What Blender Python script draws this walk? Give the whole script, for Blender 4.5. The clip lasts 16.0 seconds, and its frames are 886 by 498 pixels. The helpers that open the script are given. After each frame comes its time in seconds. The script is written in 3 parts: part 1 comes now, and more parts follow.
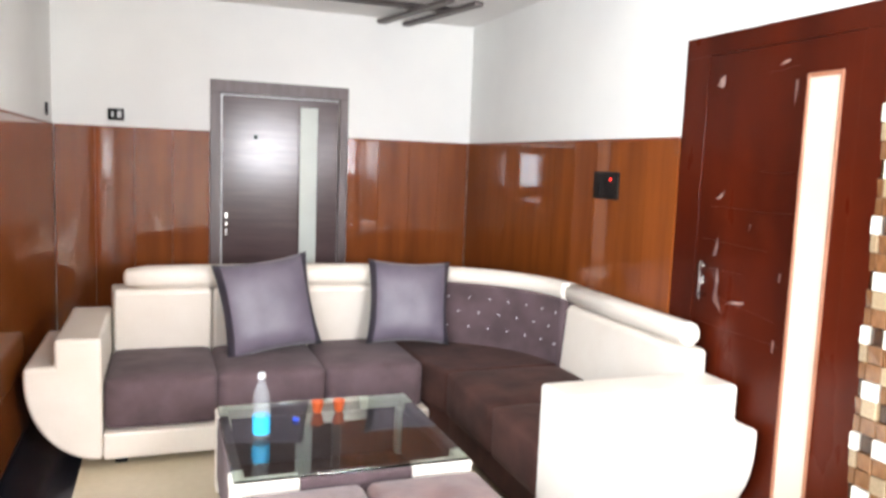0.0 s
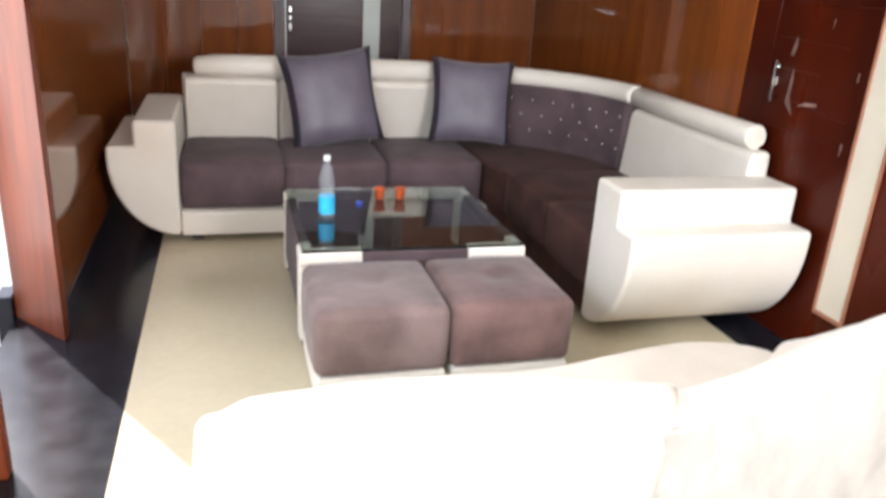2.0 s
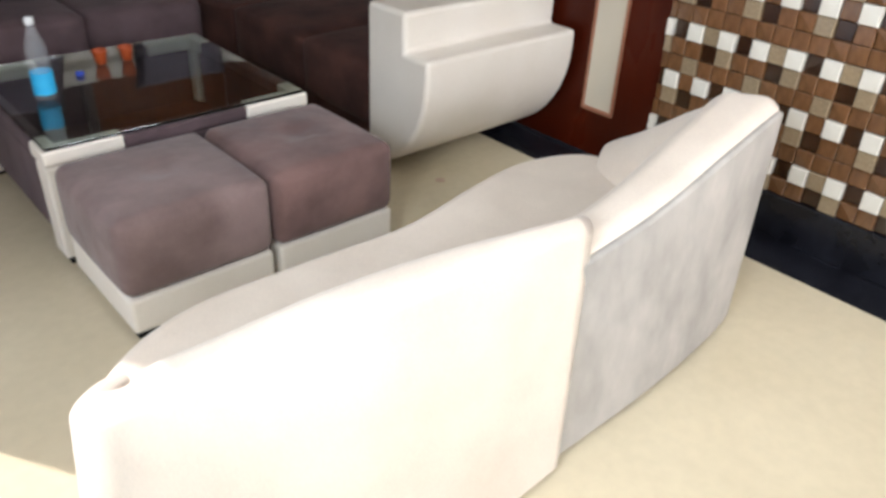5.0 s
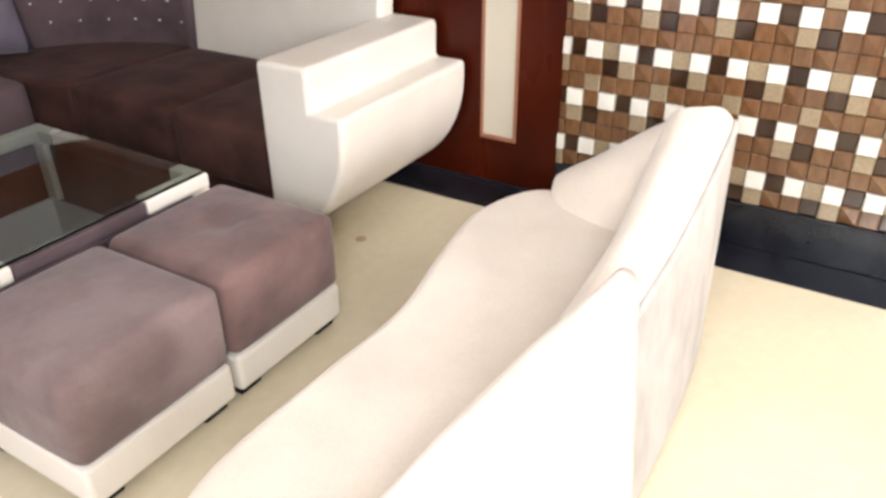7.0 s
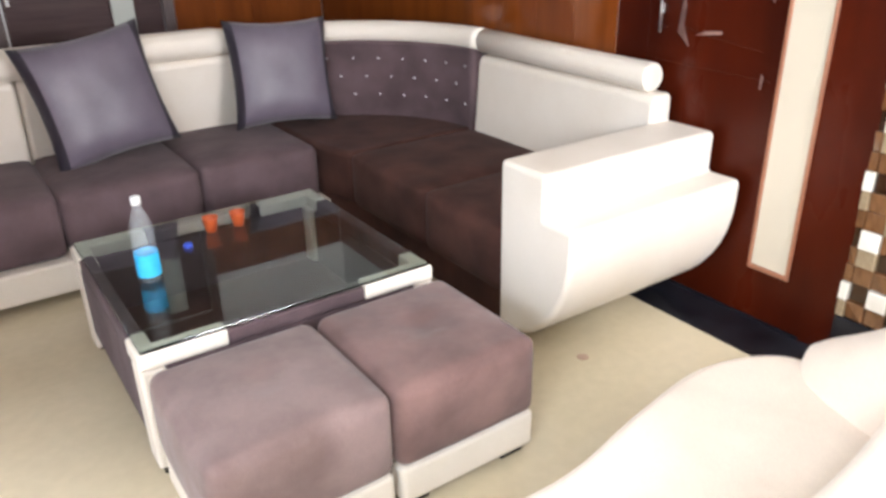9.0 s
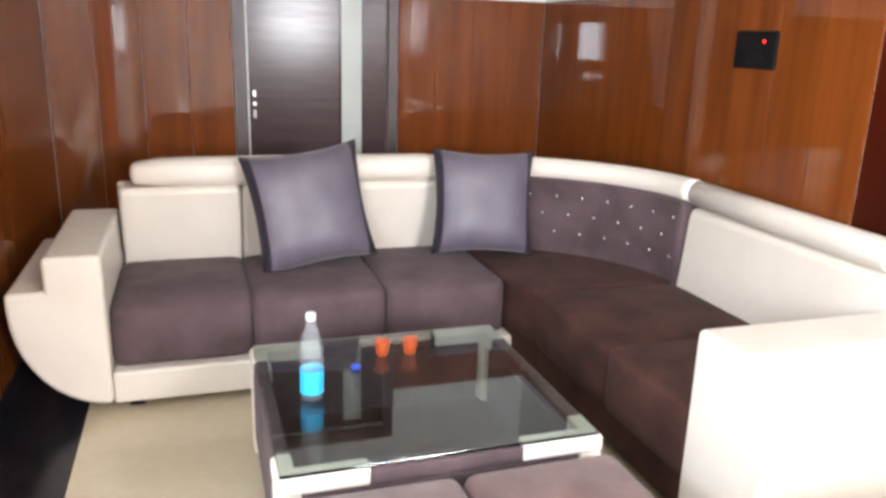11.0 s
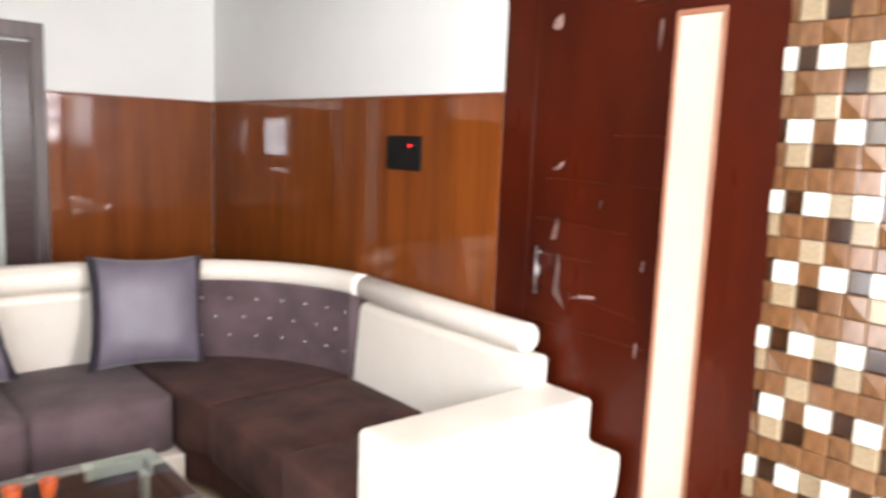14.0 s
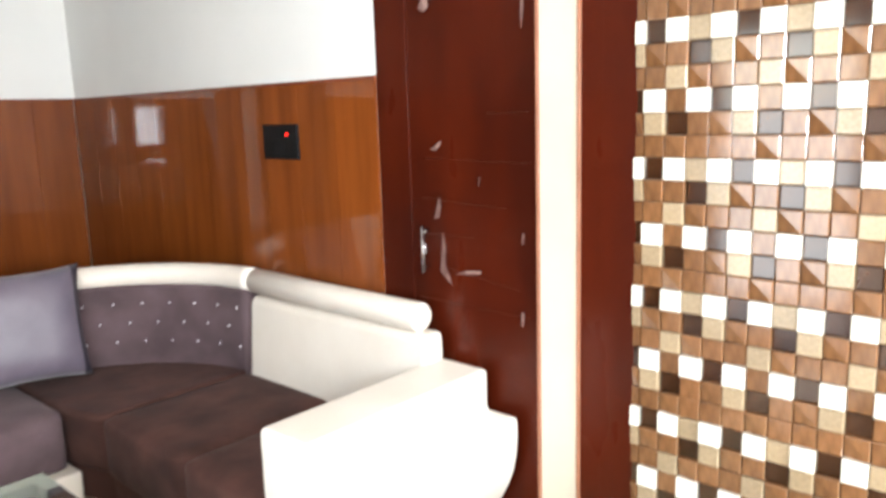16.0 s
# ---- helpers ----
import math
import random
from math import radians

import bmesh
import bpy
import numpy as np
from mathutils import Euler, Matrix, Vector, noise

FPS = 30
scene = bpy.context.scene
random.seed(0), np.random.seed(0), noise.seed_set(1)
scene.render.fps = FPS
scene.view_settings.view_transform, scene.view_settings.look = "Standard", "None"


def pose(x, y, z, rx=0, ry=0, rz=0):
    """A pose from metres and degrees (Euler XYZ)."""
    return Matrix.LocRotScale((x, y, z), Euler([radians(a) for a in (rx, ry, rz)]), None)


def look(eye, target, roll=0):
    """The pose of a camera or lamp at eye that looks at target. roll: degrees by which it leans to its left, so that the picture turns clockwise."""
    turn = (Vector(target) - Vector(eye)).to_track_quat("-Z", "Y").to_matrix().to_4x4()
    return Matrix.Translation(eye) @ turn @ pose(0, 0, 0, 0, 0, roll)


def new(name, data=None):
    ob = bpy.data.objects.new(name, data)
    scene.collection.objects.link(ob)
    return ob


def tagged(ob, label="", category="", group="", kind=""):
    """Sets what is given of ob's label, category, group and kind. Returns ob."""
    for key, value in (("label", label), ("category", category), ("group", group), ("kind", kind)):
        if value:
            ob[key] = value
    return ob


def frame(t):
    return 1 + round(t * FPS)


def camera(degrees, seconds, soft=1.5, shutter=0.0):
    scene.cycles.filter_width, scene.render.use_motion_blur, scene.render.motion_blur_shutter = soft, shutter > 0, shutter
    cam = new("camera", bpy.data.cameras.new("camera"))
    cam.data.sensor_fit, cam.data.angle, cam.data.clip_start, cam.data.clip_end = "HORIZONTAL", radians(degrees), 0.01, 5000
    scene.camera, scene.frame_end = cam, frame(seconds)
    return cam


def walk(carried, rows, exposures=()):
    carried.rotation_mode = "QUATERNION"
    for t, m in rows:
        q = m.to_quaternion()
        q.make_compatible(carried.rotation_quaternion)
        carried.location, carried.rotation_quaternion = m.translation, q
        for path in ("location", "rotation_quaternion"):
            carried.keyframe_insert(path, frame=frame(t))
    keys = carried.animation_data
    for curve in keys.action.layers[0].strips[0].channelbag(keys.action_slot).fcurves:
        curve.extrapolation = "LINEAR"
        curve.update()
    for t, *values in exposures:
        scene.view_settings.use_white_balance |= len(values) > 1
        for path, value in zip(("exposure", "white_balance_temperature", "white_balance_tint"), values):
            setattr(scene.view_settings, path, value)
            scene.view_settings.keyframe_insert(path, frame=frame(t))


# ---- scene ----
cam = camera(60.6, 16.0, soft=3.0, shutter=0.5)
PATH = [
    (0, (0.656, -0.794, 1.583), (1.348, 1.069, 1.361), 2.2),
    (0.5, (0.667, -0.803, 1.572), (1.349, 1.048, 1.246), 1.8),
    (0.8, (0.667, -0.8, 1.55), (1.334, 1.047, 1.169), 1.5),
    (1, (0.647, -0.79, 1.551), (1.303, 1.054, 1.141), 1.9),
    (1.5, (0.642, -0.824, 1.473), (1.222, 1.013, 0.935), 2.3),
    (1.8, (0.631, -0.84, 1.469), (1.193, 0.971, 0.833), 2.8),
    (2, (0.64, -0.878, 1.459), (1.17, 0.926, 0.777), 3.7),
    (2.2, (0.659, -0.886, 1.467), (1.164, 0.888, 0.696), 3.4),
    (2.5, (0.664, -0.9, 1.455), (1.251, 0.831, 0.642), 4.9),
    (3, (0.566, -0.895, 1.441), (1.395, 0.733, 0.627), 6.6),
    (3.5, (0.383, -0.82, 1.387), (1.483, 0.602, 0.509), 7.3),
    (4, (0.318, -0.717, 1.375), (1.408, 0.613, 0.354), 9.7),
    (4.5, (0.375, -0.583, 1.399), (1.451, 0.74, 0.354), 5.5),
    (7, (0.268, 0.058, 1.418), (1.749, 0.962, 0.424), -0.5),
    (7.5, (0.262, 0.1, 1.448), (1.723, 1.151, 0.575), -1.1),
    (8, (0.271, 0.139, 1.442), (1.604, 1.354, 0.579), -2.4),
    (8.5, (0.404, 0.131, 1.451), (1.559, 1.528, 0.605), -2.2),
    (9, (0.601, 0.043, 1.485), (1.62, 1.548, 0.65), -1.2),
    (9.5, (0.685, 0.077, 1.49), (1.588, 1.684, 0.715), -0.8),
    (10, (0.684, 0.179, 1.478), (1.424, 1.9, 0.776), 0.4),
    (12.5, (0.836, 0.157, 1.545), (1.41, 2.041, 1.199), 1.7),
    (13, (0.846, 0.152, 1.535), (1.597, 1.973, 1.188), 2.1),
    (13.2, (0.877, 0.14, 1.553), (1.716, 1.922, 1.202), 2.3),
    (13.5, (0.867, 0.132, 1.531), (1.873, 1.831, 1.216), 2.9),
    (14, (0.90, 0.130, 1.556), (2.18, 1.640, 1.277), 2.3),
    (14.5, (0.905, 0.124, 1.55), (2.365, 1.471, 1.323), 2.2),
    (15, (0.911, 0.117, 1.576), (2.417, 1.424, 1.416), 1.2),
    (15.5, (0.889, 0.119, 1.574), (2.42, 1.39, 1.377), 0.6),
    (16, (0.91, 0.09, 1.611), (2.378, 1.401, 1.255), -1.7),
]
EXPOSURES = [(0, 1.8, 6450, 16), (1.2, 1.65, 6400, 15), (2, 1.0, 6350, 15), (2.5, 0.52, 6600, 15), (3, 0.32, 6750, 17), (3.5, 0.38, 6650, 17), (4.5, 0.16, 6300, 14), (7, 0.82, 6750, 18), (8.5, 1.12, 6600, 18),
             (10, 1.4, 6450, 15), (12.5, 1.8, 6500, 17), (13.5, 1.66, 6600, 17), (14.5, 1.66, 6600, 17), (16, 1.68, 6500, 13)]
walk(cam, [(t, look(eye, target, roll)) for t, eye, target, roll in PATH], EXPOSURES)

# ---------------------------------------------------------------- world and lights
SUN_AZ, SUN_EL = radians(-32), radians(40)
world = bpy.data.worlds.new("sky")
scene.world = world
world.use_nodes = True
wn = world.node_tree.nodes
sky = wn.new("ShaderNodeTexSky")
sky.sky_type, sky.sun_disc = "NISHITA", False
sky.sun_elevation, sky.sun_rotation = SUN_EL, SUN_AZ
world.node_tree.links.new(sky.outputs[0], wn["Background"].inputs[0])
wn["Background"].inputs[1].default_value = 0.15


def lamp(name, kind, m, energy, colour, **more):
    data = bpy.data.lights.new(name, kind)
    data.energy, data.color = energy, colour
    if kind == "AREA":
        data.shape, data.size, data.size_y = "RECTANGLE", more["size"], more["size_y"]
    else:
        data.angle = more["angle"]
    ob = new(name, data)
    ob.matrix_world = m
    return ob


sun_way = Vector((math.sin(-SUN_AZ) * math.cos(SUN_EL), -math.cos(SUN_AZ) * math.cos(SUN_EL), -math.sin(SUN_EL)))
lamp("sun", "SUN", look((0, 0, 10), Vector((0, 0, 10)) + sun_way), 5.0, (1, 0.96, 0.90), angle=radians(0.5))
# daylight of the sky in the openings
lamp("window_light_slim", "AREA", look((-0.175, -1.2, 1.54), (3, -1.2, 1.54)), 1.7, (0.80, 0.93, 1.0), size=0.09, size_y=0.5)
lamp("window_light_side", "AREA", look((-0.175, -0.2, 1.54), (3, -0.2, 1.54)), 31, (0.80, 0.93, 1.0), size=0.62, size_y=0.5)
lamp("window_light_curtain", "AREA", look((-0.175, 0.27, 1.54), (3, 0.27, 1.54)), 3.0, (0.74, 0.90, 1.0), size=0.24, size_y=0.5)
# thin lamp added to draw the bright sill line mirrored in the panels
lamp("added_sill_line_light", "AREA", look((-0.175, 0.0, 1.067), (3, 0.0, 1.067)), 1.3, (0.80, 0.93, 1.0), size=0.6, size_y=0.03)
lamp("window_light_front", "AREA", look((2.3, -2.22, 1.72), (2.1, 3, 1.2)), 60, (0.95, 0.98, 1.0), size=0.95, size_y=0.76)
lamp("doorway_light", "AREA", look((-0.23, 1.81, 1.15), (3, 1.6, 0.4)), 9, (0.90, 0.95, 0.93), size=0.96, size_y=1.8)


# ---------------------------------------------------------------- materials
def material(name, colour, rough=0.5, second=None, scale=6.0, amount=0.5, bump=0.0, bump_scale=60.0, stretch=(1, 1, 1), metal=0.0,
             sheen=0.0, coat=0.0, vary=0.0, rough_vary=0.0, fine=0.0, coat_ior=1.5, waves=0.0, wave_scale=7.0, spec=0.5, coat_rough=0.05):
    """A surface whose colour wanders between two tones at a large and a fine scale, with fine relief."""
    m = bpy.data.materials.new(name)
    m.use_nodes = True
    nt = m.node_tree
    n, l = nt.nodes, nt.links
    b = n["Principled BSDF"]
    b.inputs["Roughness"].default_value, b.inputs["Metallic"].default_value = rough, metal
    b.inputs["Sheen Weight"].default_value, b.inputs["Coat Weight"].default_value = sheen, coat
    b.inputs["Coat Roughness"].default_value, b.inputs["Coat IOR"].default_value = coat_rough, coat_ior
    b.inputs["Specular IOR Level"].default_value = spec
    co = n.new("ShaderNodeTexCoord")
    mp = n.new("ShaderNodeMapping")
    mp.inputs["Scale"].default_value = stretch
    l.new(co.outputs["Object"], mp.inputs[0])
    big = n.new("ShaderNodeTexNoise")
    big.inputs["Scale"].default_value, big.inputs["Detail"].default_value = scale, 6
    l.new(mp.outputs[0], big.inputs["Vector"])
    mix = n.new("ShaderNodeMix")
    mix.data_type = "RGBA"
    second = second or tuple(c * 0.8 for c in colour)
    mix.inputs["A"].default_value, mix.inputs["B"].default_value = (*colour, 1), (*second, 1)
    rng = n.new("ShaderNodeMapRange")
    rng.inputs["From Min"].default_value, rng.inputs["From Max"].default_value = 0.35, 0.68
    rng.inputs["To Max"].default_value = amount * 2 if amount < 0.5 else 1.0
    l.new(big.outputs["Fac"], rng.inputs[0])
    l.new(rng.outputs[0], mix.inputs["Factor"])
    out = mix.outputs["Result"]
    if vary or fine:
        hsv = n.new("ShaderNodeHueSaturation")
        l.new(out, hsv.inputs["Color"])
        total = n.new("ShaderNodeMath")
        total.operation = "ADD"
        total.inputs[0].default_value, total.inputs[1].default_value = 0.5, 0.5
        if vary:
            info = n.new("ShaderNodeObjectInfo")
            v = n.new("ShaderNodeMapRange")
            v.inputs["To Min"].default_value, v.inputs["To Max"].default_value = 0.5 - vary, 0.5 + vary
            l.new(info.outputs["Random"], v.inputs[0])
            l.new(v.outputs[0], total.inputs[0])
        if fine:
            sp = n.new("ShaderNodeTexNoise")
            sp.inputs["Scale"].default_value = bump_scale
            l.new(mp.outputs[0], sp.inputs["Vector"])
            v = n.new("ShaderNodeMapRange")
            v.inputs["From Min"].default_value, v.inputs["From Max"].default_value = 0.3, 0.7
            v.inputs["To Min"].default_value, v.inputs["To Max"].default_value = 0.5 - fine, 0.5 + fine
            l.new(sp.outputs["Fac"], v.inputs[0])
            l.new(v.outputs[0], total.inputs[1])
        l.new(total.outputs[0], hsv.inputs["Value"])
        out = hsv.outputs[0]
    l.new(out, b.inputs["Base Color"])
    if rough_vary:
        v = n.new("ShaderNodeMapRange")
        v.inputs["To Min"].default_value, v.inputs["To Max"].default_value = max(0.02, rough - rough_vary), rough + rough_vary
        l.new(big.outputs["Fac"], v.inputs[0])
        l.new(v.outputs[0], b.inputs["Roughness"])
    if bump:
        fine_noise = n.new("ShaderNodeTexNoise")
        fine_noise.inputs["Scale"].default_value, fine_noise.inputs["Detail"].default_value = bump_scale, 4
        l.new(mp.outputs[0], fine_noise.inputs["Vector"])
        bp = n.new("ShaderNodeBump")
        bp.inputs["Strength"].default_value, bp.inputs["Distance"].default_value = bump, 0.01
        l.new(fine_noise.outputs["Fac"], bp.inputs["Height"])
        last = bp
        if waves:
            slow = n.new("ShaderNodeTexNoise")
            slow.inputs["Scale"].default_value, slow.inputs["Detail"].default_value = wave_scale, 2
            l.new(co.outputs["Object"], slow.inputs["Vector"])
            last = n.new("ShaderNodeBump")
            last.inputs["Strength"].default_value, last.inputs["Distance"].default_value = waves, 0.03
            l.new(slow.outputs["Fac"], last.inputs["Height"])
            l.new(bp.outputs[0], last.inputs["Normal"])
        l.new(last.outputs[0], b.inputs["Normal"])
    return m


def glass(name, colour, rough=0.0, ior=1.45):
    m = bpy.data.materials.new(name)
    m.use_nodes = True
    b = m.node_tree.nodes["Principled BSDF"]
    b.inputs["Base Color"].default_value = (*colour, 1)
    b.inputs["Roughness"].default_value, b.inputs["Transmission Weight"].default_value, b.inputs["IOR"].default_value = rough, 1.0, ior
    return m


def glow(name, colour, strength):
    m = bpy.data.materials.new(name)
    m.use_nodes = True
    b = m.node_tree.nodes["Principled BSDF"]
    b.inputs["Base Color"].default_value = (*colour, 1)
    b.inputs["Emission Color"].default_value, b.inputs["Emission Strength"].default_value = (*colour, 1), strength
    return m


PAINT = material("wall_paint", (0.80, 0.80, 0.77), 0.7, (0.74, 0.74, 0.72), 1.5, bump=0.08, bump_scale=90)
CEIL = material("ceiling_paint", (0.82, 0.81, 0.78), 0.8, (0.77, 0.76, 0.74), 1.2, bump=0.05)
PANEL = material("laminate_panel", (0.225, 0.056, 0.0085), 0.5, (0.15, 0.035, 0.005), 4, stretch=(2.6, 2.6, 0.25), coat=1.0, coat_ior=1.5, coat_rough=0.03, spec=0.08, vary=0.09, fine=0.015, bump_scale=9)
DOOR_RED = material("polished_red_wood", (0.070, 0.0084, 0.0023), 0.30, (0.036, 0.0044, 0.0014), 2.2, stretch=(1.6, 1.6, 0.5), bump=0.05, bump_scale=40, coat=0.06, rough_vary=0.1, spec=0.12)
DOOR_GREY = material("brown_laminate", (0.10, 0.066, 0.066), 0.17, (0.078, 0.051, 0.051), 4, stretch=(0.8, 6, 9), rough_vary=0.04, bump=0.02, bump_scale=14, spec=0.25)
FRAME_GREY = material("greyed_wood", (0.115, 0.078, 0.074), 0.4, (0.075, 0.05, 0.047), 6, stretch=(5, 5, 0.6), bump=0.05)
JAMB = material("orange_wood", (0.21, 0.038, 0.006), 0.45, (0.13, 0.022, 0.0038), 4, stretch=(5, 5, 0.5), bump=0.05)
BEAD = material("tan_bead", (0.36, 0.15, 0.085), 0.4, (0.28, 0.11, 0.06), 6)
STRIP = material("frosted_strip", (0.62, 0.555, 0.44), 0.4, (0.56, 0.50, 0.40), 3)
STRIP_FAR = material("pale_green_strip", (0.56, 0.60, 0.55), 0.4, (0.50, 0.54, 0.49), 3)
TILE_FLOOR = material("cream_floor_tile", (0.67, 0.58, 0.41), 0.16, (0.60, 0.515, 0.36), 1.6, bump=0.015, fine=0.03, bump_scale=25, rough_vary=0.06)
GRANITE = material("black_granite", (0.006, 0.006, 0.009), 0.24, (0.016, 0.017, 0.023), 9, fine=0.03, bump_scale=120, rough_vary=0.06, spec=0.35)
LEATHER = material("white_leatherette", (0.81, 0.745, 0.66), 0.42, (0.75, 0.675, 0.58), 3, bump=0.06, bump_scale=160, fine=0.02, waves=0.12, wave_scale=9)
CHAISE = material("cream_velvet", (0.76, 0.655, 0.55), 0.75, (0.68, 0.575, 0.475), 5, bump=0.08, bump_scale=200, sheen=0.3, fine=0.04, waves=0.2, wave_scale=6)
CHAISE_BACK = material("beige_lining_cloth", (0.45, 0.415, 0.375), 0.85, (0.33, 0.305, 0.275), 7, stretch=(1, 1, 0.6), bump=0.2, bump_scale=25, fine=0.05)
SUEDE = material("mauve_suede", (0.125, 0.083, 0.090), 0.85, (0.078, 0.051, 0.055), 5, bump=0.1, bump_scale=180, sheen=0.06, fine=0.06, waves=0.25, wave_scale=7, spec=0.25)
SUEDE_STOOL = material("pale_mauve_suede", (0.21, 0.142, 0.130), 0.85, (0.125, 0.078, 0.070), 5.5, bump=0.1, bump_scale=180, sheen=0.2, fine=0.06, waves=0.3, wave_scale=9)
SUEDE_STOOL_RED = material("red_mauve_suede", (0.18, 0.100, 0.088), 0.85, (0.095, 0.050, 0.044), 5.5, bump=0.1, bump_scale=180, sheen=0.2, fine=0.06, waves=0.3, wave_scale=9)
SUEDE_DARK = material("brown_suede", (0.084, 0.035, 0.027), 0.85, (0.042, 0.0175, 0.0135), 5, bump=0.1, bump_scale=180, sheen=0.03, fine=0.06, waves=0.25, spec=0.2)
SATIN = material("mauve_satin", (0.145, 0.120, 0.155), 0.40, (0.10, 0.083, 0.112), 5, bump=0.08, bump_scale=150, sheen=0.2, fine=0.04)
SATIN_DARK = material("purple_satin_border", (0.026, 0.020, 0.032), 0.5, (0.018, 0.014, 0.023), 6, bump=0.06, sheen=0.05)
CHROME = material("chrome", (0.82, 0.82, 0.82), 0.16, (0.75, 0.75, 0.75), 8, metal=1.0)
CRYSTAL = material("crystal_stud", (0.85, 0.85, 0.88), 0.3, (0.8, 0.8, 0.85), 20, metal=0.3)
BLACK = material("black_plastic", (0.006, 0.0055, 0.0055), 0.6, (0.010, 0.009, 0.009), 12, spec=0.15)
WHITE_PL = material("white_plastic", (0.75, 0.76, 0.76), 0.35, (0.7, 0.71, 0.71), 12)
FILM = material("peeling_film", (0.36, 0.23, 0.20), 0.3, (0.27, 0.16, 0.135), 30)
FILM_EDGE = material("film_edge", (0.17, 0.06, 0.04), 0.4, (0.11, 0.035, 0.022), 30)
BEAM = material("dark_ceiling_wood", (0.030, 0.022, 0.020), 0.5, (0.05, 0.035, 0.03), 8, stretch=(1, 6, 6))
BEAM_GREY = material("grey_ceiling_wood", (0.12, 0.10, 0.095), 0.5, (0.09, 0.075, 0.07), 8, stretch=(6, 1, 6))
ORANGE = material("orange_plastic", (0.46, 0.085, 0.022), 0.35, (0.38, 0.065, 0.016), 20)
BLUE = material("blue_plastic", (0.03, 0.08, 0.5), 0.4, (0.025, 0.06, 0.42), 20)
LABEL_BLUE = material("blue_label", (0.02, 0.42, 0.78), 0.4, (0.04, 0.50, 0.85), 30)
BOTTLE = material("clear_plastic", (0.86, 0.92, 0.94), 0.08, (0.80, 0.88, 0.92), 30)
BOTTLE.node_tree.nodes["Principled BSDF"].inputs["Alpha"].default_value = 0.11
TOP_GLASS = glass("green_glass", (0.84, 0.93, 0.89))
PANE = glass("window_glass", (0.95, 0.97, 0.97))
T_WHITE = material("white_tile", (0.80, 0.76, 0.68), 0.14, (0.74, 0.70, 0.61), 25, vary=0.04, spec=0.8)
T_SAND = material("sand_tile", (0.32, 0.24, 0.15), 0.14, (0.28, 0.20, 0.12), 90, bump=0.06, bump_scale=150, vary=0.12, fine=0.12, spec=0.9)
T_BROWN = material("brown_tile", (0.195, 0.088, 0.036), 0.11, (0.135, 0.060, 0.024), 20, stretch=(1, 3, 1), vary=0.12, spec=0.9)
T_DARK = material("dark_tile", (0.050, 0.019, 0.007), 0.11, (0.028, 0.010, 0.004), 20, vary=0.1, spec=0.9)
GROUT = material("tile_backing", (0.16, 0.08, 0.045), 0.6, (0.11, 0.055, 0.03), 30)
GROUND = material("outside_paving", (0.42, 0.42, 0.41), 0.8, (0.34, 0.34, 0.33), 2, bump=0.1)
SPOT = material("floor_stain", (0.50, 0.33, 0.24), 0.3, (0.44, 0.28, 0.2), 30)
LED = glow("red_led", (1.0, 0.015, 0.005), 1.2)


# ---------------------------------------------------------------- mesh helpers
def link(name, bm, mat, parent=None, smooth=False):
    me = bpy.data.meshes.new(name)
    bmesh.ops.recalc_face_normals(bm, faces=bm.faces[:])
    for f in bm.faces:
        f.smooth = smooth
    bm.to_mesh(me)
    bm.free()
    me.materials.append(mat)
    ob = new(name, me)
    ob.parent = parent
    return ob


def part(name, bm, mat, parent, label="", smooth=False, soft=False):
    ob = link(name, bm, mat, parent, smooth)
    if soft:
        ob.modifiers.new("normals", "WEIGHTED_NORMAL")
    return tagged(ob, label)


def thing(name, label, category, group="", at=(0, 0, 0)):
    ob = new(name)
    ob.empty_display_size = 0.1
    ob.location = at
    return tagged(ob, label, category, group)


def setting(name, bm, mat, label="", category="", parent=None):
    return tagged(link(name, bm, mat, parent), label, category, kind="structure")


def box(a, b, r=0.0, seg=3):
    bm = bmesh.new()
    bmesh.ops.create_cube(bm, size=1)
    for v in bm.verts:
        v.co = [a[i] if v.co[i] < 0 else b[i] for i in range(3)]
    if r:
        bmesh.ops.bevel(bm, geom=bm.edges[:], offset=r, segments=seg, affect="EDGES", profile=0.5)
    return bm


def add(bm, other):
    me = bpy.data.meshes.new("tmp")
    other.to_mesh(me)
    other.free()
    bm.from_mesh(me)
    bpy.data.meshes.remove(me)
    return bm


def extrude(points, lo, hi, axis, r=0.0, seg=3):
    """A closed outline in the two other axes, drawn out from lo to hi along axis."""
    bm = bmesh.new()
    ends = []
    for v in (lo, hi):
        ring = []
        for p, q in points:
            co = {"x": (v, p, q), "y": (p, v, q), "z": (p, q, v)}[axis]
            ring.append(bm.verts.new(co))
        ends.append(ring)
    bm.faces.new(ends[0])
    bm.faces.new(ends[1][::-1])
    k = len(points)
    for i in range(k):
        bm.faces.new((ends[0][i], ends[0][(i + 1) % k], ends[1][(i + 1) % k], ends[1][i]))
    bmesh.ops.recalc_face_normals(bm, faces=bm.faces[:])
    if r:
        rims = [e for e in bm.edges if len(e.link_faces) == 2 and e.calc_face_angle(0) > 0.6]
        bmesh.ops.bevel(bm, geom=rims, offset=r, segments=seg, affect="EDGES", profile=0.5)
    return bm


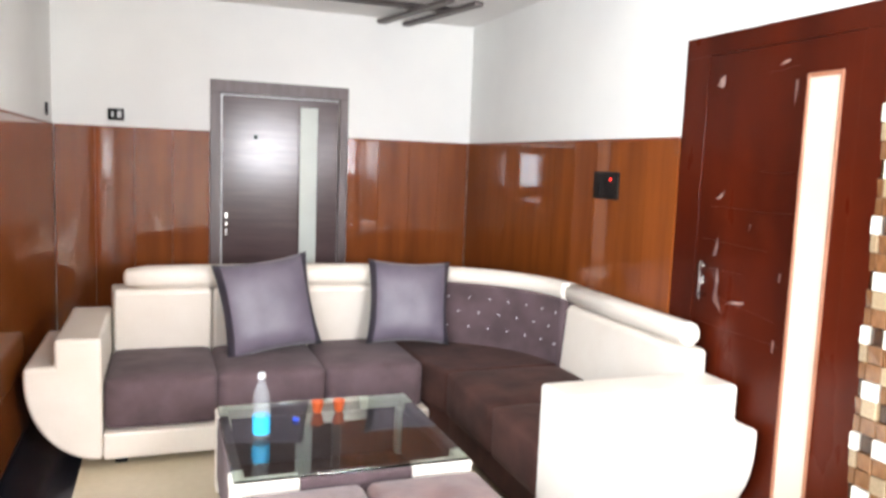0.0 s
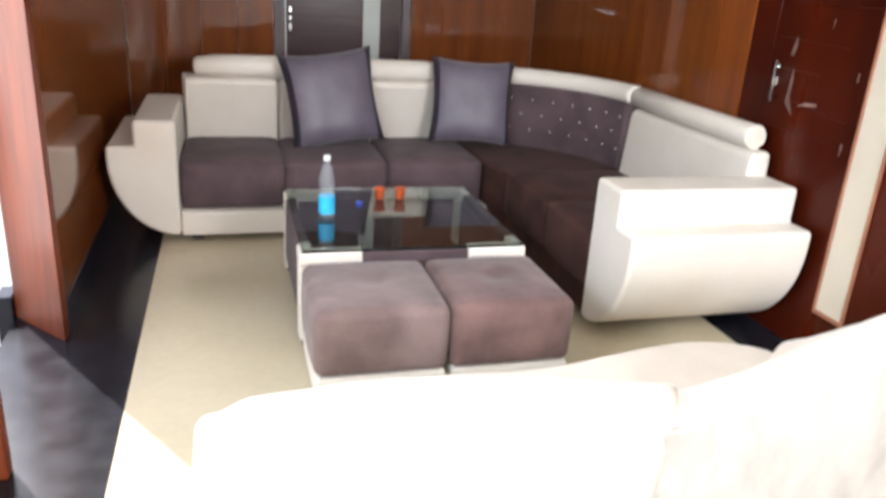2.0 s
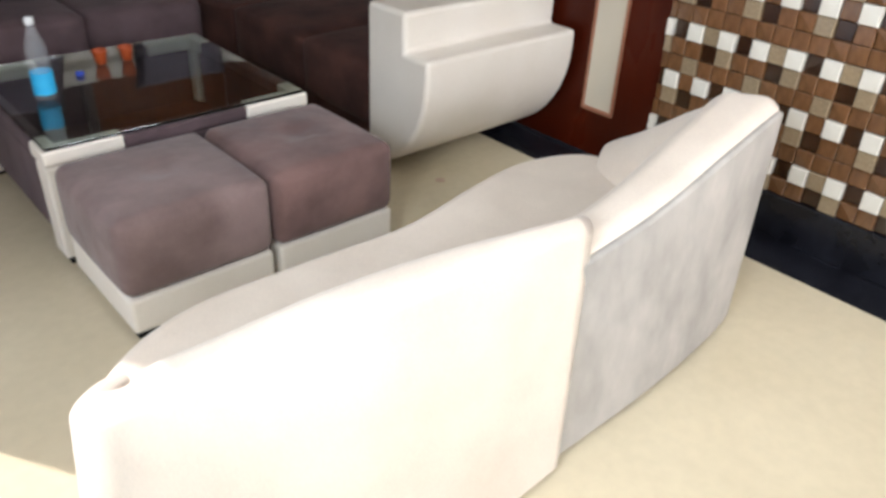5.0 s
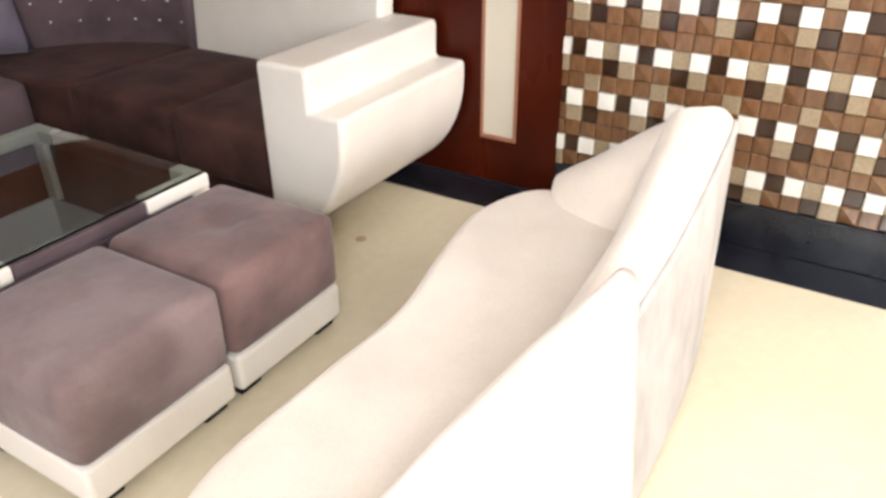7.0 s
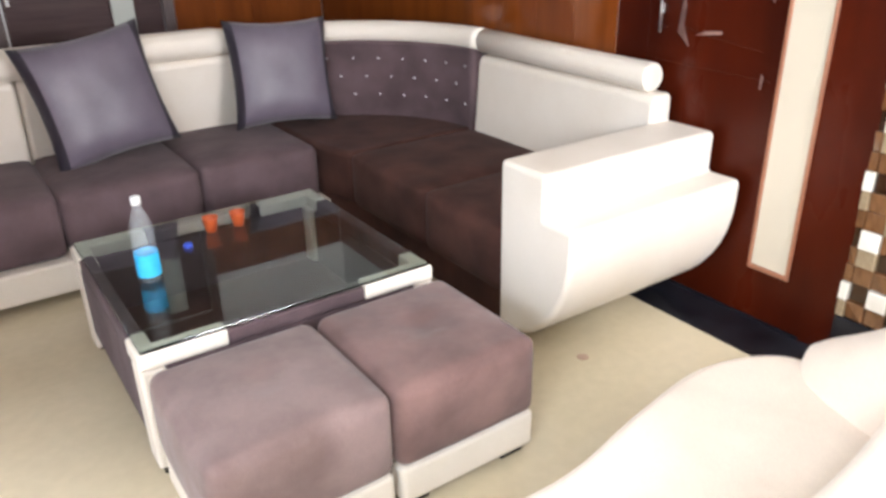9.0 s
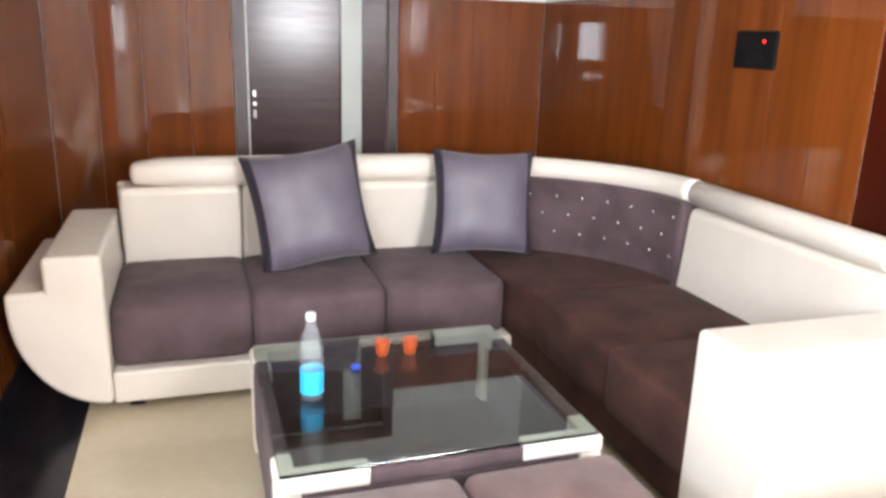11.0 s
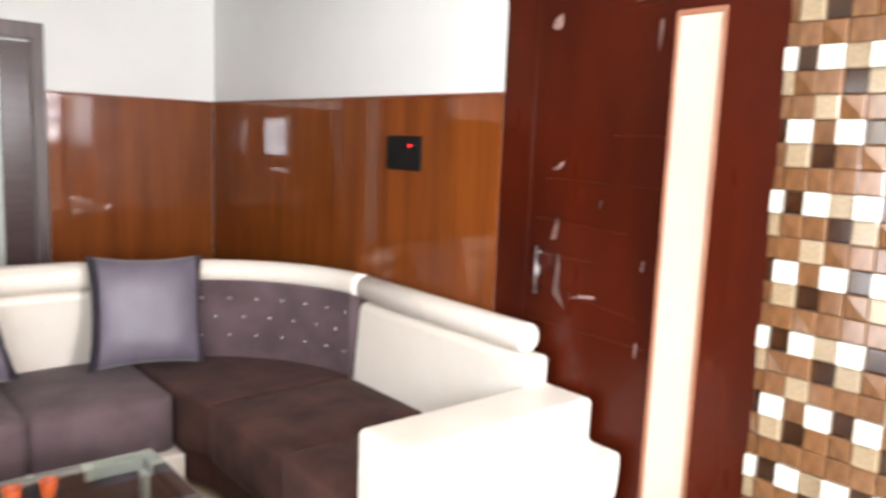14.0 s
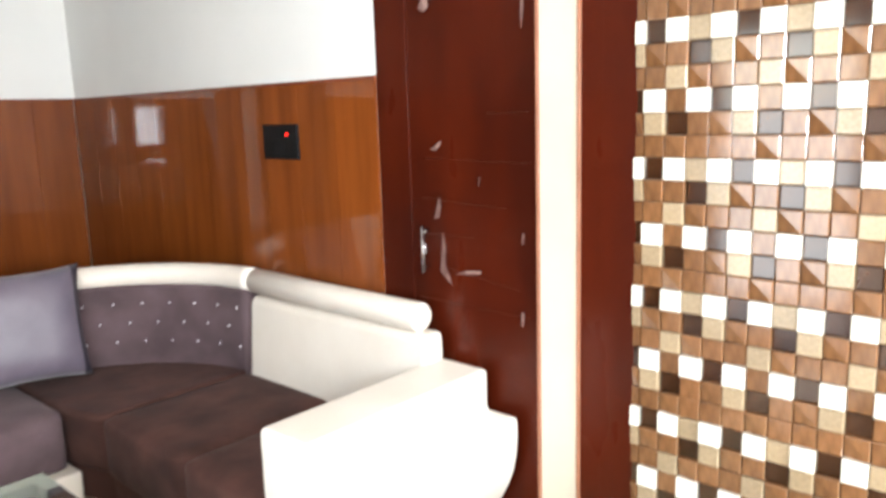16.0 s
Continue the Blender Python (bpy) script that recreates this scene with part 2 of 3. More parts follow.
def tube(path, radius, sides=16, closed_ends=True):
    """A round bar along a list of points; radius is a number or one for each point."""
    bm = bmesh.new()
    rings = []
    pts = [Vector(p) for p in path]
    for i, p in enumerate(pts):
        way = (pts[min(i + 1, len(pts) - 1)] - pts[max(i - 1, 0)]).normalized()
        side = way.cross(Vector((0, 0, 1)))
        side = side.normalized() if side.length > 1e-4 else Vector((1, 0, 0))
        up = side.cross(way)
        r = radius[i] if isinstance(radius, (list, tuple)) else radius
        rings.append([bm.verts.new(p + r * (math.cos(a) * side + math.sin(a) * up)) for a in [2 * math.pi * k / sides for k in range(sides)]])
    for a, b in zip(rings, rings[1:]):
        for k in range(sides):
            bm.faces.new((a[k], a[(k + 1) % sides], b[(k + 1) % sides], b[k]))
    if closed_ends:
        bm.faces.new(rings[0])
        bm.faces.new(rings[-1][::-1])
    return bm


def lathe(profile, at, sides=24):
    """A body of revolution about z from (radius, height) pairs."""
    bm = bmesh.new()
    rings = [[bm.verts.new((at[0] + r * math.cos(2 * math.pi * k / sides), at[1] + r * math.sin(2 * math.pi * k / sides), at[2] + z)) for k in range(sides)]
             for r, z in profile]
    for a, b in zip(rings, rings[1:]):
        for k in range(sides):
            bm.faces.new((a[k], a[(k + 1) % sides], b[(k + 1) % sides], b[k]))
    bm.faces.new(rings[0])
    bm.faces.new(rings[-1])
    return bm


def sweep(stations, r=0.05, n=5):
    """A rounded wall along stations (x, y, nx, ny, thickness, bottom, top, lean): (nx, ny) points to its outer side, lean shifts the top outwards."""
    bm = bmesh.new()
    rings = []
    for x, y, nx, ny, th, z0, z1, lean in stations:
        c = min(r, th * 0.5, (z1 - z0) * 0.45)
        sec = [(0, z0), (0, z1 - c)]
        sec += [(c - c * math.cos(a), z1 - c + c * math.sin(a)) for a in [math.pi / 2 * k / n for k in range(1, n + 1)]]
        sec += [(th - c + c * math.sin(a), z1 - c + c * math.cos(a)) for a in [math.pi / 2 * k / n for k in range(0, n + 1)]]
        sec += [(th, z0)]
        ring = []
        for d, z in sec:
            off = lean * (z - z0) / max(z1 - z0, 0.01) - d
            ring.append(bm.verts.new((x + nx * off, y + ny * off, z)))
        rings.append(ring)
    for a, b in zip(rings, rings[1:]):
        for k in range(len(a) - 1):
            bm.faces.new((a[k], a[k + 1], b[k + 1], b[k]))
        bm.faces.new((a[-1], a[0], b[0], b[-1]))
    bm.faces.new(rings[0])
    bm.faces.new(rings[-1][::-1])
    return bm


def cushion(a, b, r=0.04, puff=0.02, n=8):
    """A stuffed block: a rounded box whose faces swell towards their middle."""
    lo, hi = Vector(a), Vector(b)
    mid, half = (lo + hi) / 2, (hi - lo) / 2
    bm = bmesh.new()
    bmesh.ops.create_cube(bm, size=2)
    bmesh.ops.subdivide_edges(bm, edges=bm.edges[:], cuts=n, use_grid_fill=True)
    for v in bm.verts:
        u = v.co.copy()
        p = Vector([u[i] * half[i] for i in range(3)])
        core = Vector([max(-half[i] + r, min(half[i] - r, p[i])) for i in range(3)])
        # push grid lines towards the rim so that the rounding has points
        q = Vector([math.copysign(abs(u[i]) ** 0.7, u[i]) * half[i] for i in range(3)])
        core = Vector([max(-half[i] + r, min(half[i] - r, q[i])) for i in range(3)])
        d = q - core
        p = core + (d.normalized() * r if d.length > 1e-6 else d)
        for i in range(3):
            if abs(u[i]) > 0.999:
                j, k = (i + 1) % 3, (i + 2) % 3
                p[i] += math.copysign(puff * (1 - u[j] ** 2) * (1 - u[k] ** 2), u[i])
        v.co = mid + p
    return bm


# ---------------------------------------------------------------- room
XL, XR, YB, YF, H = -0.05, 3.0, 5.0, -2.2, 2.68
DOOR_L = (1.26, 2.06)          # entrance in the left wall
WIN_L = (-1.31, 0.47)          # window in the left wall
ND = (1.165, 2.275, 2.21)      # near door's frame in the right wall
FD = (0.975, 1.99, 2.13)       # far door's frame in the back wall
WAIN = 1.745
T = 0.2

floor = setting("floor", box((0.26, YF, -0.1), (2.77, YB, 0)), TILE_FLOOR, "polished cream vitrified tile floor", "floor")
setting("floor_border_1", box((XL - T, YF, -0.1), (0.26, YB, 0)), GRANITE, "polished black granite floor border", "floor")
setting("floor_border_2", box((2.77, YF, -0.1), (XR + T, YB, 0)), GRANITE, "polished black granite floor border", "floor")
setting("ceiling", box((XL - T, YF - T, H), (XR + T, YB + T, H + 0.12)), CEIL, "plain white painted ceiling", "ceiling")


def wall_with_holes(name, axis, at, thick, span, holes, label):
    """A wall at x or y = at, with rectangular openings (from, to, bottom, top)."""
    bm = bmesh.new()

    def block(s0, s1, z0, z1):
        if s1 - s0 < 1e-4 or z1 - z0 < 1e-4:
            return
        lo, hi = min(at, at + thick), max(at, at + thick)
        add(bm, box((lo, s0, z0), (hi, s1, z1)) if axis == "x" else box((s0, lo, z0), (s1, hi, z1)))

    at_s = span[0]
    for s0, s1, z0, z1 in sorted(holes):
        block(at_s, s0, 0, H)
        block(s0, s1, 0, z0)
        block(s0, s1, z1, H)
        at_s = s1
    block(at_s, span[1], 0, H)
    return setting(name, bm, PAINT, label, "wall")


wall_w = wall_with_holes("wall_west", "x", XL, -T, (YF, YB), [(*WIN_L, 1.0, 1.84), (DOOR_L[0] - 0.05, DOOR_L[1] + 0.36, 0, 2.13)], "white painted wall with a doorway and a window")
wall_e = wall_with_holes("wall_east", "x", XR, T, (YF, YB), [(ND[0] + 0.02, ND[1] - 0.02, 0, ND[2] - 0.02)], "white painted wall above brown panelling")
wall_n = wall_with_holes("wall_north", "y", YB, T, (XL - T, XR + T), [(FD[0] + 0.02, FD[1] - 0.02, 0, FD[2] - 0.02)], "white painted wall above brown panelling")
wall_s = wall_with_holes("wall_south", "y", YF, -T, (XL - T, XR + T), [(1.7, 2.9, 1.28, 2.16)], "white painted wall with a window")

# outside
setting("ground", box((-300, -300, -0.25), (300, 300, -0.12)), GROUND, "pale paved ground outside", "ground")


def window(name, axis, at, s0, s1, z0, z1, splits, label):
    ob = tagged(new(name), label, "window", kind="structure")

    def bar(n, a, b, mat=WHITE_PL):
        (p0, q0), (p1, q1) = a, b
        d = 0.02
        bm = box((at - d, p0, q0), (at + d, p1, q1), 0.004, 1) if axis == "x" else box((p0, at - d, q0), (p1, at + d, q1), 0.004, 1)
        return part(n, bm, mat, ob)

    w = 0.05
    bar("frame", (s0, z0), (s1, z0 + w))
    bar("frame", (s0, z1 - w), (s1, z1))
    cuts = [s0 + (s1 - s0 - w) * c for c in splits]
    for c in cuts:
        bar("mullion", (c, z0 + w), (c + w, z1 - w))
    for a, b in zip(cuts, cuts[1:]):
        p0, p1 = a + w, b
        bm = box((at - 0.003, p0, z0 + w), (at + 0.003, p1, z1 - w)) if axis == "x" else box((p0, at - 0.003, z0 + w), (p1, at + 0.003, z1 - w))
        part("pane", bm, PANE, ob).visible_shadow = False
    return ob


side_window = window("window_1", "x", XL - 0.15, *WIN_L, 1.0, 1.84, (0, 0.115, 0.48, 1), "white framed three-light window in the side wall")
window("window_2", "y", YF - 0.15, 1.7, 2.9, 1.28, 2.16, (0, 1 / 3, 2 / 3, 1), "white framed three-light window behind the seating")

# unseen infill added; leaves only a narrow slit for the thin low lamp
part("apron", box((XL - 0.17, WIN_L[0] + 0.05, 1.085), (XL - 0.10, WIN_L[1] - 0.05, 1.27), 0.004, 2), WHITE_PL, side_window, "white panel under the panes")

# entrance jambs and head
jamb = tagged(new("door_1"), "open entrance with an orange-brown wooden frame", "door", kind="structure")
reveal = [(XL + 0.035, DOOR_L[1] + 0.02), (XL + 0.035, DOOR_L[1] + 0.11), (XL - T, DOOR_L[1] + 0.365), (XL - T, DOOR_L[1] + 0.29)]
part("jamb", extrude(reveal, 0, 2.19, "z", 0.006, 2), JAMB, jamb, "splayed orange-brown jamb")
part("wall_end", extrude([(XL, DOOR_L[1] + 0.112), (XL, DOOR_L[1] + 0.362), (XL - T + 0.01, DOOR_L[1] + 0.362)], 0, 2.13, "z"), PAINT, jamb)
part("jamb", box((XL - T, DOOR_L[0] - 0.055, 0), (XL + 0.035, DOOR_L[0], 2.19), 0.006, 2), JAMB, jamb)
part("plinth_block", box((XL - T - 0.07, DOOR_L[1] + 0.27, -0.12), (XL - T - 0.004, DOOR_L[1] + 0.40, 0.10), 0.004, 1), GRANITE, jamb, "black stone plinth")
part("head", box((XL - T, DOOR_L[0] + 0.002, 2.07), (XL + 0.035, DOOR_L[1] + 0.018, 2.19), 0.006, 2), JAMB, jamb)

# dark strips on the ceiling
strip = setting("ceiling_trim_1", box((-0.03, 4.32, H - 0.03), (2.62, 4.42, H - 0.003), 0.004, 1), BEAM, "dark brown wooden strip on the ceiling", "trim")
for i, x in enumerate((2.24, 2.44)):
    bm = box((-0.035, -0.55, -0.028), (0.035, 0.45, 0.0), 0.004, 1)
    ob = setting("ceiling_trim_%d" % (i + 2), bm, BEAM_GREY, "grey-brown wooden strip on the ceiling", "trim")
    ob.matrix_world = pose(x + 0.05, 4.46, H - 0.033, 0, 0, 11)


# ---------------------------------------------------------------- doors
def door_set(name, wide, frame_top, leaf_lo, leaf_hi, leaf_top, strip_lo, strip_hi, strip_z, handle_u, frame_mat, leaf_mat, label, depth, bits):
    """A framed flush door with a pale upright strip, in local u (along the wall), d (out of the wall, towards the room), z."""
    ob = tagged(new(name), label, "door", kind="structure")
    p0, p1 = wide
    e = 0.012 if frame_mat is FRAME_GREY else 0.003

    fine_edge = 0.004 if frame_mat is FRAME_GREY else 0.0012

    def bx(u0, d0, z0, u1, d1, z1, r=fine_edge):
        return box((u0, -d1, z0), (u1, -d0, z1), r, 2)

    part("frame", bx(p0, -0.15, 0, leaf_lo, e, frame_top - 0.09), frame_mat, ob)
    part("frame", bx(leaf_hi, -0.15, 0, p1, e, frame_top - 0.09), frame_mat, ob)
    part("frame", bx(p0, -0.15, frame_top - 0.09, p1, e, frame_top), frame_mat, ob)
    lf = -depth
    gap = fine_edge
    leaf = part("leaf", bx(leaf_lo + gap, lf - 0.035, 0.008, leaf_hi - gap, lf, frame_top - 0.09 - gap, 0.75 * fine_edge), leaf_mat, ob)
    part("glass_strip", bx(strip_lo, lf + 0.001, strip_z[0], strip_hi, lf + 0.006, strip_z[1], 0.001), STRIP if leaf_mat is DOOR_RED else STRIP_FAR, leaf, "pale frosted strip")
    for a, b in ((strip_lo - 0.013, strip_lo), (strip_hi, strip_hi + 0.013)):
        part("bead", bx(a, lf, strip_z[0] - 0.018, b, lf + 0.012, strip_z[1] + 0.018, 0.003), BEAD if leaf_mat is DOOR_RED else leaf_mat, leaf)
    for a, b in ((strip_z[0] - 0.018, strip_z[0]), (strip_z[1], strip_z[1] + 0.018)):
        part("bead", bx(strip_lo, lf, a, strip_hi, lf + 0.012, b, 0.003), BEAD if leaf_mat is DOOR_RED else leaf_mat, leaf)
    def pull(z0, z1):
        out = -(lf + 0.034)
        bar = tube([(handle_u, -lf, z0 + 0.02), (handle_u, out, z0 + 0.02), (handle_u, out, z0), (handle_u, out, z1), (handle_u, out, z1 - 0.02), (handle_u, -lf, z1 - 0.02)], 0.007, 8)
        return part("pull_handle", bar, CHROME, leaf, "chrome pull handle", smooth=True)

    if len(bits) == 1:
        pull(*bits[0])
        part("latch", bx(handle_u - 0.024, lf, 1.078, handle_u - 0.006, lf + 0.012, 1.117, 0.003), CHROME, leaf, "chrome latch")
    else:
        for z0, z1 in bits:
            part("handle_plate", bx(handle_u - 0.013, lf, z0, handle_u + 0.013, lf + 0.012, z1, 0.004), CHROME, leaf, "chrome lock plate")
    return ob, leaf


far_door, far_leaf = door_set("door_2", (FD[0], FD[1]), FD[2], 1.05, 1.925, 2.05, 1.63, 1.76, (0.25, 1.965), 1.092, FRAME_GREY, DOOR_GREY,
                              "closed grey-brown laminate door with a pale upright strip", 0.02, [(1.125, 1.168), (1.07, 1.10), (0.995, 1.05)])
far_door.matrix_world = pose(0, YB, 0)
part("edge_strip", box((1.052, 0.008, 0.01), (1.062, 0.02, 2.03)), WHITE_PL, far_leaf, "white edge strip")
part("edge_strip", box((1.062, 0.008, 2.023), (1.92, 0.02, 2.029)), WHITE_PL, far_leaf, "white edge strip")
eye_hole = tube([(1.30, 0.021, 1.73), (1.30, 0.010, 1.73)], 0.016, 14)
part("peephole", eye_hole, BLACK, far_leaf, "dark peephole")

near_door, near_leaf = door_set("door_3", (-ND[1], -ND[0]), ND[2], -2.11, -1.285, 2.09, -1.515, -1.373, (0.225, 1.968), -2.03, DOOR_RED, DOOR_RED,
                                "closed polished red-brown wooden door with a pale strip and peeling film", 0.002, [(1.012, 1.188)])
near_door.matrix_world = pose(XR, 0, 0, 0, 0, -90)


def flake(u, z, shape):
    """A curled scrap of packing film on the near door."""
    bm = bmesh.new()
    vs = [bm.verts.new((u + a, 0.0006 - 0.004 * (i % 2), z + b)) for i, (a, b) in enumerate(shape)]
    bm.faces.new(vs)
    bmesh.ops.solidify(bm, geom=bm.faces[:], thickness=0.0012)
    return part("film_scrap", bm, FILM, near_leaf, "scrap of torn packing film")


flake(-2.048, 1.980, [(0, 0), (0.02, 0.03), (0.05, 0.045), (0.055, 0.0), (0.03, -0.012)])
flake(-1.595, 1.885, [(0.005, 0.08), (0.02, 0.085), (0.017, 0.05), (0.010, -0.02), (0.003, 0.03)])
flake(-1.996, 1.236, [(0.0, -0.02), (0.03, 0.07), (0.035, 0.03), (0.03, -0.015)])
flake(-1.972, 1.016, [(0.0, 0.0), (0.02, 0.16), (0.028, 0.10), (0.03, 0.03), (0.06, -0.05), (0.03, -0.02)])
flake(-1.895, 1.012, [(0.0, 0.0), (0.05, 0.022), (0.12, 0.028), (0.12, 0.018), (0.05, 0.008)])
flake(-2.010, 1.475, [(0.0, 0.0), (0.03, 0.012), (0.06, 0.035), (0.055, 0.012), (0.03, -0.004)])
flake(-1.595, 1.160, [(0, 0), (0.006, 0.035), (0.014, 0.03), (0.012, -0.006)])
flake(-1.599, 0.864, [(0, 0), (0.004, 0.055), (0.013, 0.045), (0.012, 0.0)])
flake(-1.781, 1.350, [(0, 0), (0.006, 0.03), (0.010, 0.03), (0.006, -0.004)])
flake(-1.685, 2.033, [(0, 0), (0.03, 0.015), (0.06, 0.02), (0.06, 0.012), (0.02, 0.0)])


def film_edge(u0, u1, z, tilt):
    """The fine raised edge of a strip of packing film, nearly level across the leaf."""
    bm = bmesh.new()
    k = 8
    rows = []
    for i in range(k + 1):
        u = u0 + (u1 - u0) * i / k
        h = z + tilt * i / k + 0.004 * noise.noise(Vector((u * 9, z * 7, 0)))
        rows.append([bm.verts.new((u, d, h + e)) for d, e in ((0.001, -0.0005), (-0.0006, 0), (0.001, 0.0005))])
    for a, b in zip(rows, rows[1:]):
        for c in (0, 1):
            bm.faces.new((a[c], a[c + 1], b[c + 1], b[c]))
    return part("film_edge", bm, FILM_EDGE, near_leaf, "raised edge of packing film")


for u0, u1, z, tilt in ((-1.74, -1.56, 1.60, 0.004), (-2.03, -1.74, 1.442, -0.006), (-1.74, -1.55, 1.436, 0.0), (-2.07, -1.66, 1.292, -0.018), (-2.07, -1.80, 1.158, 0.0),
                        (-1.95, -1.60, 1.035, -0.045), (-2.08, -1.56, 0.905, -0.01), (-1.74, -1.58, 2.01, 0.012)):
    film_edge(u0, u1, z, tilt)


# ---------------------------------------------------------------- small wall fittings
def switch_board():
    ob = thing("switch_board", "square black switch board with a red light on the panelling", "switch", at=(XR - 0.008, 2.89, 1.5))
    plate = part("back_plate", box((-0.016, -0.125, -0.077), (0, 0.125, 0.077), 0.006, 2), BLACK, ob)
    for y in (-0.075, -0.025, 0.025, 0.075):
        part("switch", box((-0.0175, y - 0.021, -0.05), (-0.015, y + 0.021, 0.015), 0.001, 1), BLACK, plate)
    part("indicator", box((-0.019, -0.062, 0.028), (-0.015, -0.048, 0.040), 0.002, 1), LED, ob, "glowing red indicator")
    return ob


switch_board()


def socket(at, rz, width):
    ob = thing("wall_socket", "small black wall socket with a white plug on white paint", "socket", "wall sockets")
    plate = part("plate", box((-width / 2, -0.014, -0.04), (width / 2, 0, 0.04), 0.004, 2), BLACK, ob)
    if width > 0.06:
        part("rocker", box((-0.03, -0.02, -0.02), (-0.014, -0.013, 0.02), 0.003, 1), WHITE_PL, plate, "white rocker")
        part("plug", box((0.008, -0.035, -0.022), (0.036, -0.013, 0.024), 0.005, 2), WHITE_PL, ob, "white plug")
    ob.matrix_world = pose(*at, 0, 0, rz)
    return ob


socket((0.35, YB, 1.84), 0, 0.105)
socket((XL, 4.70, 1.84), 90, 0.055)


# ---------------------------------------------------------------- sectional sofa
def arm_profile(u0, u1, u2, top, mid, flip=1):
    """Outline of an arm: a tall inner block, a lower step outside and a hull-shaped foot. u0 inner side, u1 tall block's outer side, u2 outer side."""
    pts = [(u0, 0.045), (u0, top), (u1, top), (u1, mid), (u2, mid), (u2, mid - 0.07)]
    rx, rz, zc = u2 - u0, mid - 0.07 - 0.045, mid - 0.07
    pts += [(u0 + rx * math.cos(a), zc - rz * math.sin(a)) for a in [math.pi / 2 * k / 10 for k in range(1, 10)]]
    return pts


def sofa():
    ob = thing("sectional_sofa", "large curved corner sofa in white leatherette and mauve suede", "sofa")
    part("arm", extrude(arm_profile(0.368, 0.155, 0.02, 0.67, 0.535), 3.2, 4.06, "y", 0.022), LEATHER, ob, "white stepped arm", True, True)
    hull = extrude(arm_profile(1.95, 1.72, 1.585, 0.695, 0.545), 2.13, 2.965, "x", 0.022)
    part("arm", hull, LEATHER, ob, "white stepped arm", True, True)
    part("base", box((0.37, 3.215, 0.04), (2.10, 4.02, 0.175), 0.012, 2), LEATHER, ob, "white base")
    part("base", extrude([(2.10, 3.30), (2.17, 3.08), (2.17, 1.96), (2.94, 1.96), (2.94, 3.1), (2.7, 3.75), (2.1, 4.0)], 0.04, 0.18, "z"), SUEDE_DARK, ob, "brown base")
    for a, b in ((0.372, 0.925), (0.928, 1.505), (1.508, 2.075)):
        part("seat_cushion", cushion((a, 3.26, 0.172), (b, 3.95, 0.435), 0.035, 0.012), SUEDE, ob, "mauve suede seat", True)
    corner = [(2.08, 3.34), (2.15, 3.085), (2.88, 3.085), (2.86, 3.3), (2.72, 3.6), (2.45, 3.82), (2.08, 3.92)]
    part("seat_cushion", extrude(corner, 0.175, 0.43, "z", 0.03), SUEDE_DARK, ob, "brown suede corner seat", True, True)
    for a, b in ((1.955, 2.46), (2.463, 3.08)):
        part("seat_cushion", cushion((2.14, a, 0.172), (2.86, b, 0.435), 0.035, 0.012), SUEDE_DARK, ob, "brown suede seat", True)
    # straight backs
    for a, b in ((0.385, 0.93), (0.935, 1.485), (1.49, 1.985)):
        part("back_cushion", extrude([(3.93, 0.40), (4.05, 0.40), (4.05, 0.80), (3.86, 0.80), (3.85, 0.76)], a, b, "x", 0.025), LEATHER, ob, "white back", True, True)
    part("back_panel", box((0.37, 4.0, 0.05), (2.0, 4.06, 0.80), 0.01, 2), LEATHER, ob)
    part("headrest", cushion((0.445, 3.84, 0.80), (1.985, 3.99, 0.925), 0.05, 0.006), LEATHER, ob, "white headrest roll", True)
    part("back_cushion", extrude([(2.83, 0.40), (2.965, 0.40), (2.965, 0.80), (2.875, 0.80), (2.86, 0.76)], 1.93, 3.045, "y", 0.025), LEATHER, ob, "white back", True, True)
    part("headrest", tube([(2.905, 1.985, 0.855), (2.905, 1.995, 0.855), (2.905, 2.5, 0.857), (2.905, 3.052, 0.862)], [0.05, 0.057, 0.057, 0.0575], 24), LEATHER, ob, "white headrest roll", True, True)
    # curved corner
    cx, cy, rx, ry = 1.985, 3.045, 0.92, 0.865
    arc = [math.pi / 2 * k / 20 for k in range(21)]
    roll = [(cx + rx * math.cos(a), cy + ry * math.sin(a), 0.862) for a in arc]
    part("headrest", tube(roll, 0.058, 20), LEATHER, ob, "curved white headrest roll", True, True)
    back = []
    for a in arc:
        nx, ny = math.cos(a) / rx, math.sin(a) / ry
        k = math.hypot(nx, ny)
        back.append((cx + rx * math.cos(a) + 0.05 * nx / k, cy + ry * math.sin(a) + 0.05 * ny / k, nx / k, ny / k, 0.11, 0.18, 0.825, 0.0))
    panel = sweep(back, 0.02)
    corner_back = part("corner_back", panel, SUEDE, ob, "buttoned mauve suede curved back", True, True)
    for row, z in enumerate((0.735, 0.64, 0.545)):
        for k in range(9):
            a = math.pi / 2 * (0.06 + (k + (0.5 if row == 1 else 0.0)) / 9.6)
            nx, ny = math.cos(a) / rx, math.sin(a) / ry
            h = math.hypot(nx, ny)
            p = Vector((cx + rx * math.cos(a) - 0.062 * nx / h, cy + ry * math.sin(a) - 0.062 * ny / h, z))
            bm = bmesh.new()
            bmesh.ops.create_icosphere(bm, subdivisions=1, radius=0.0054, matrix=Matrix.Translation(p))
            part("stud", bm, CRYSTAL, corner_back, "crystal stud")
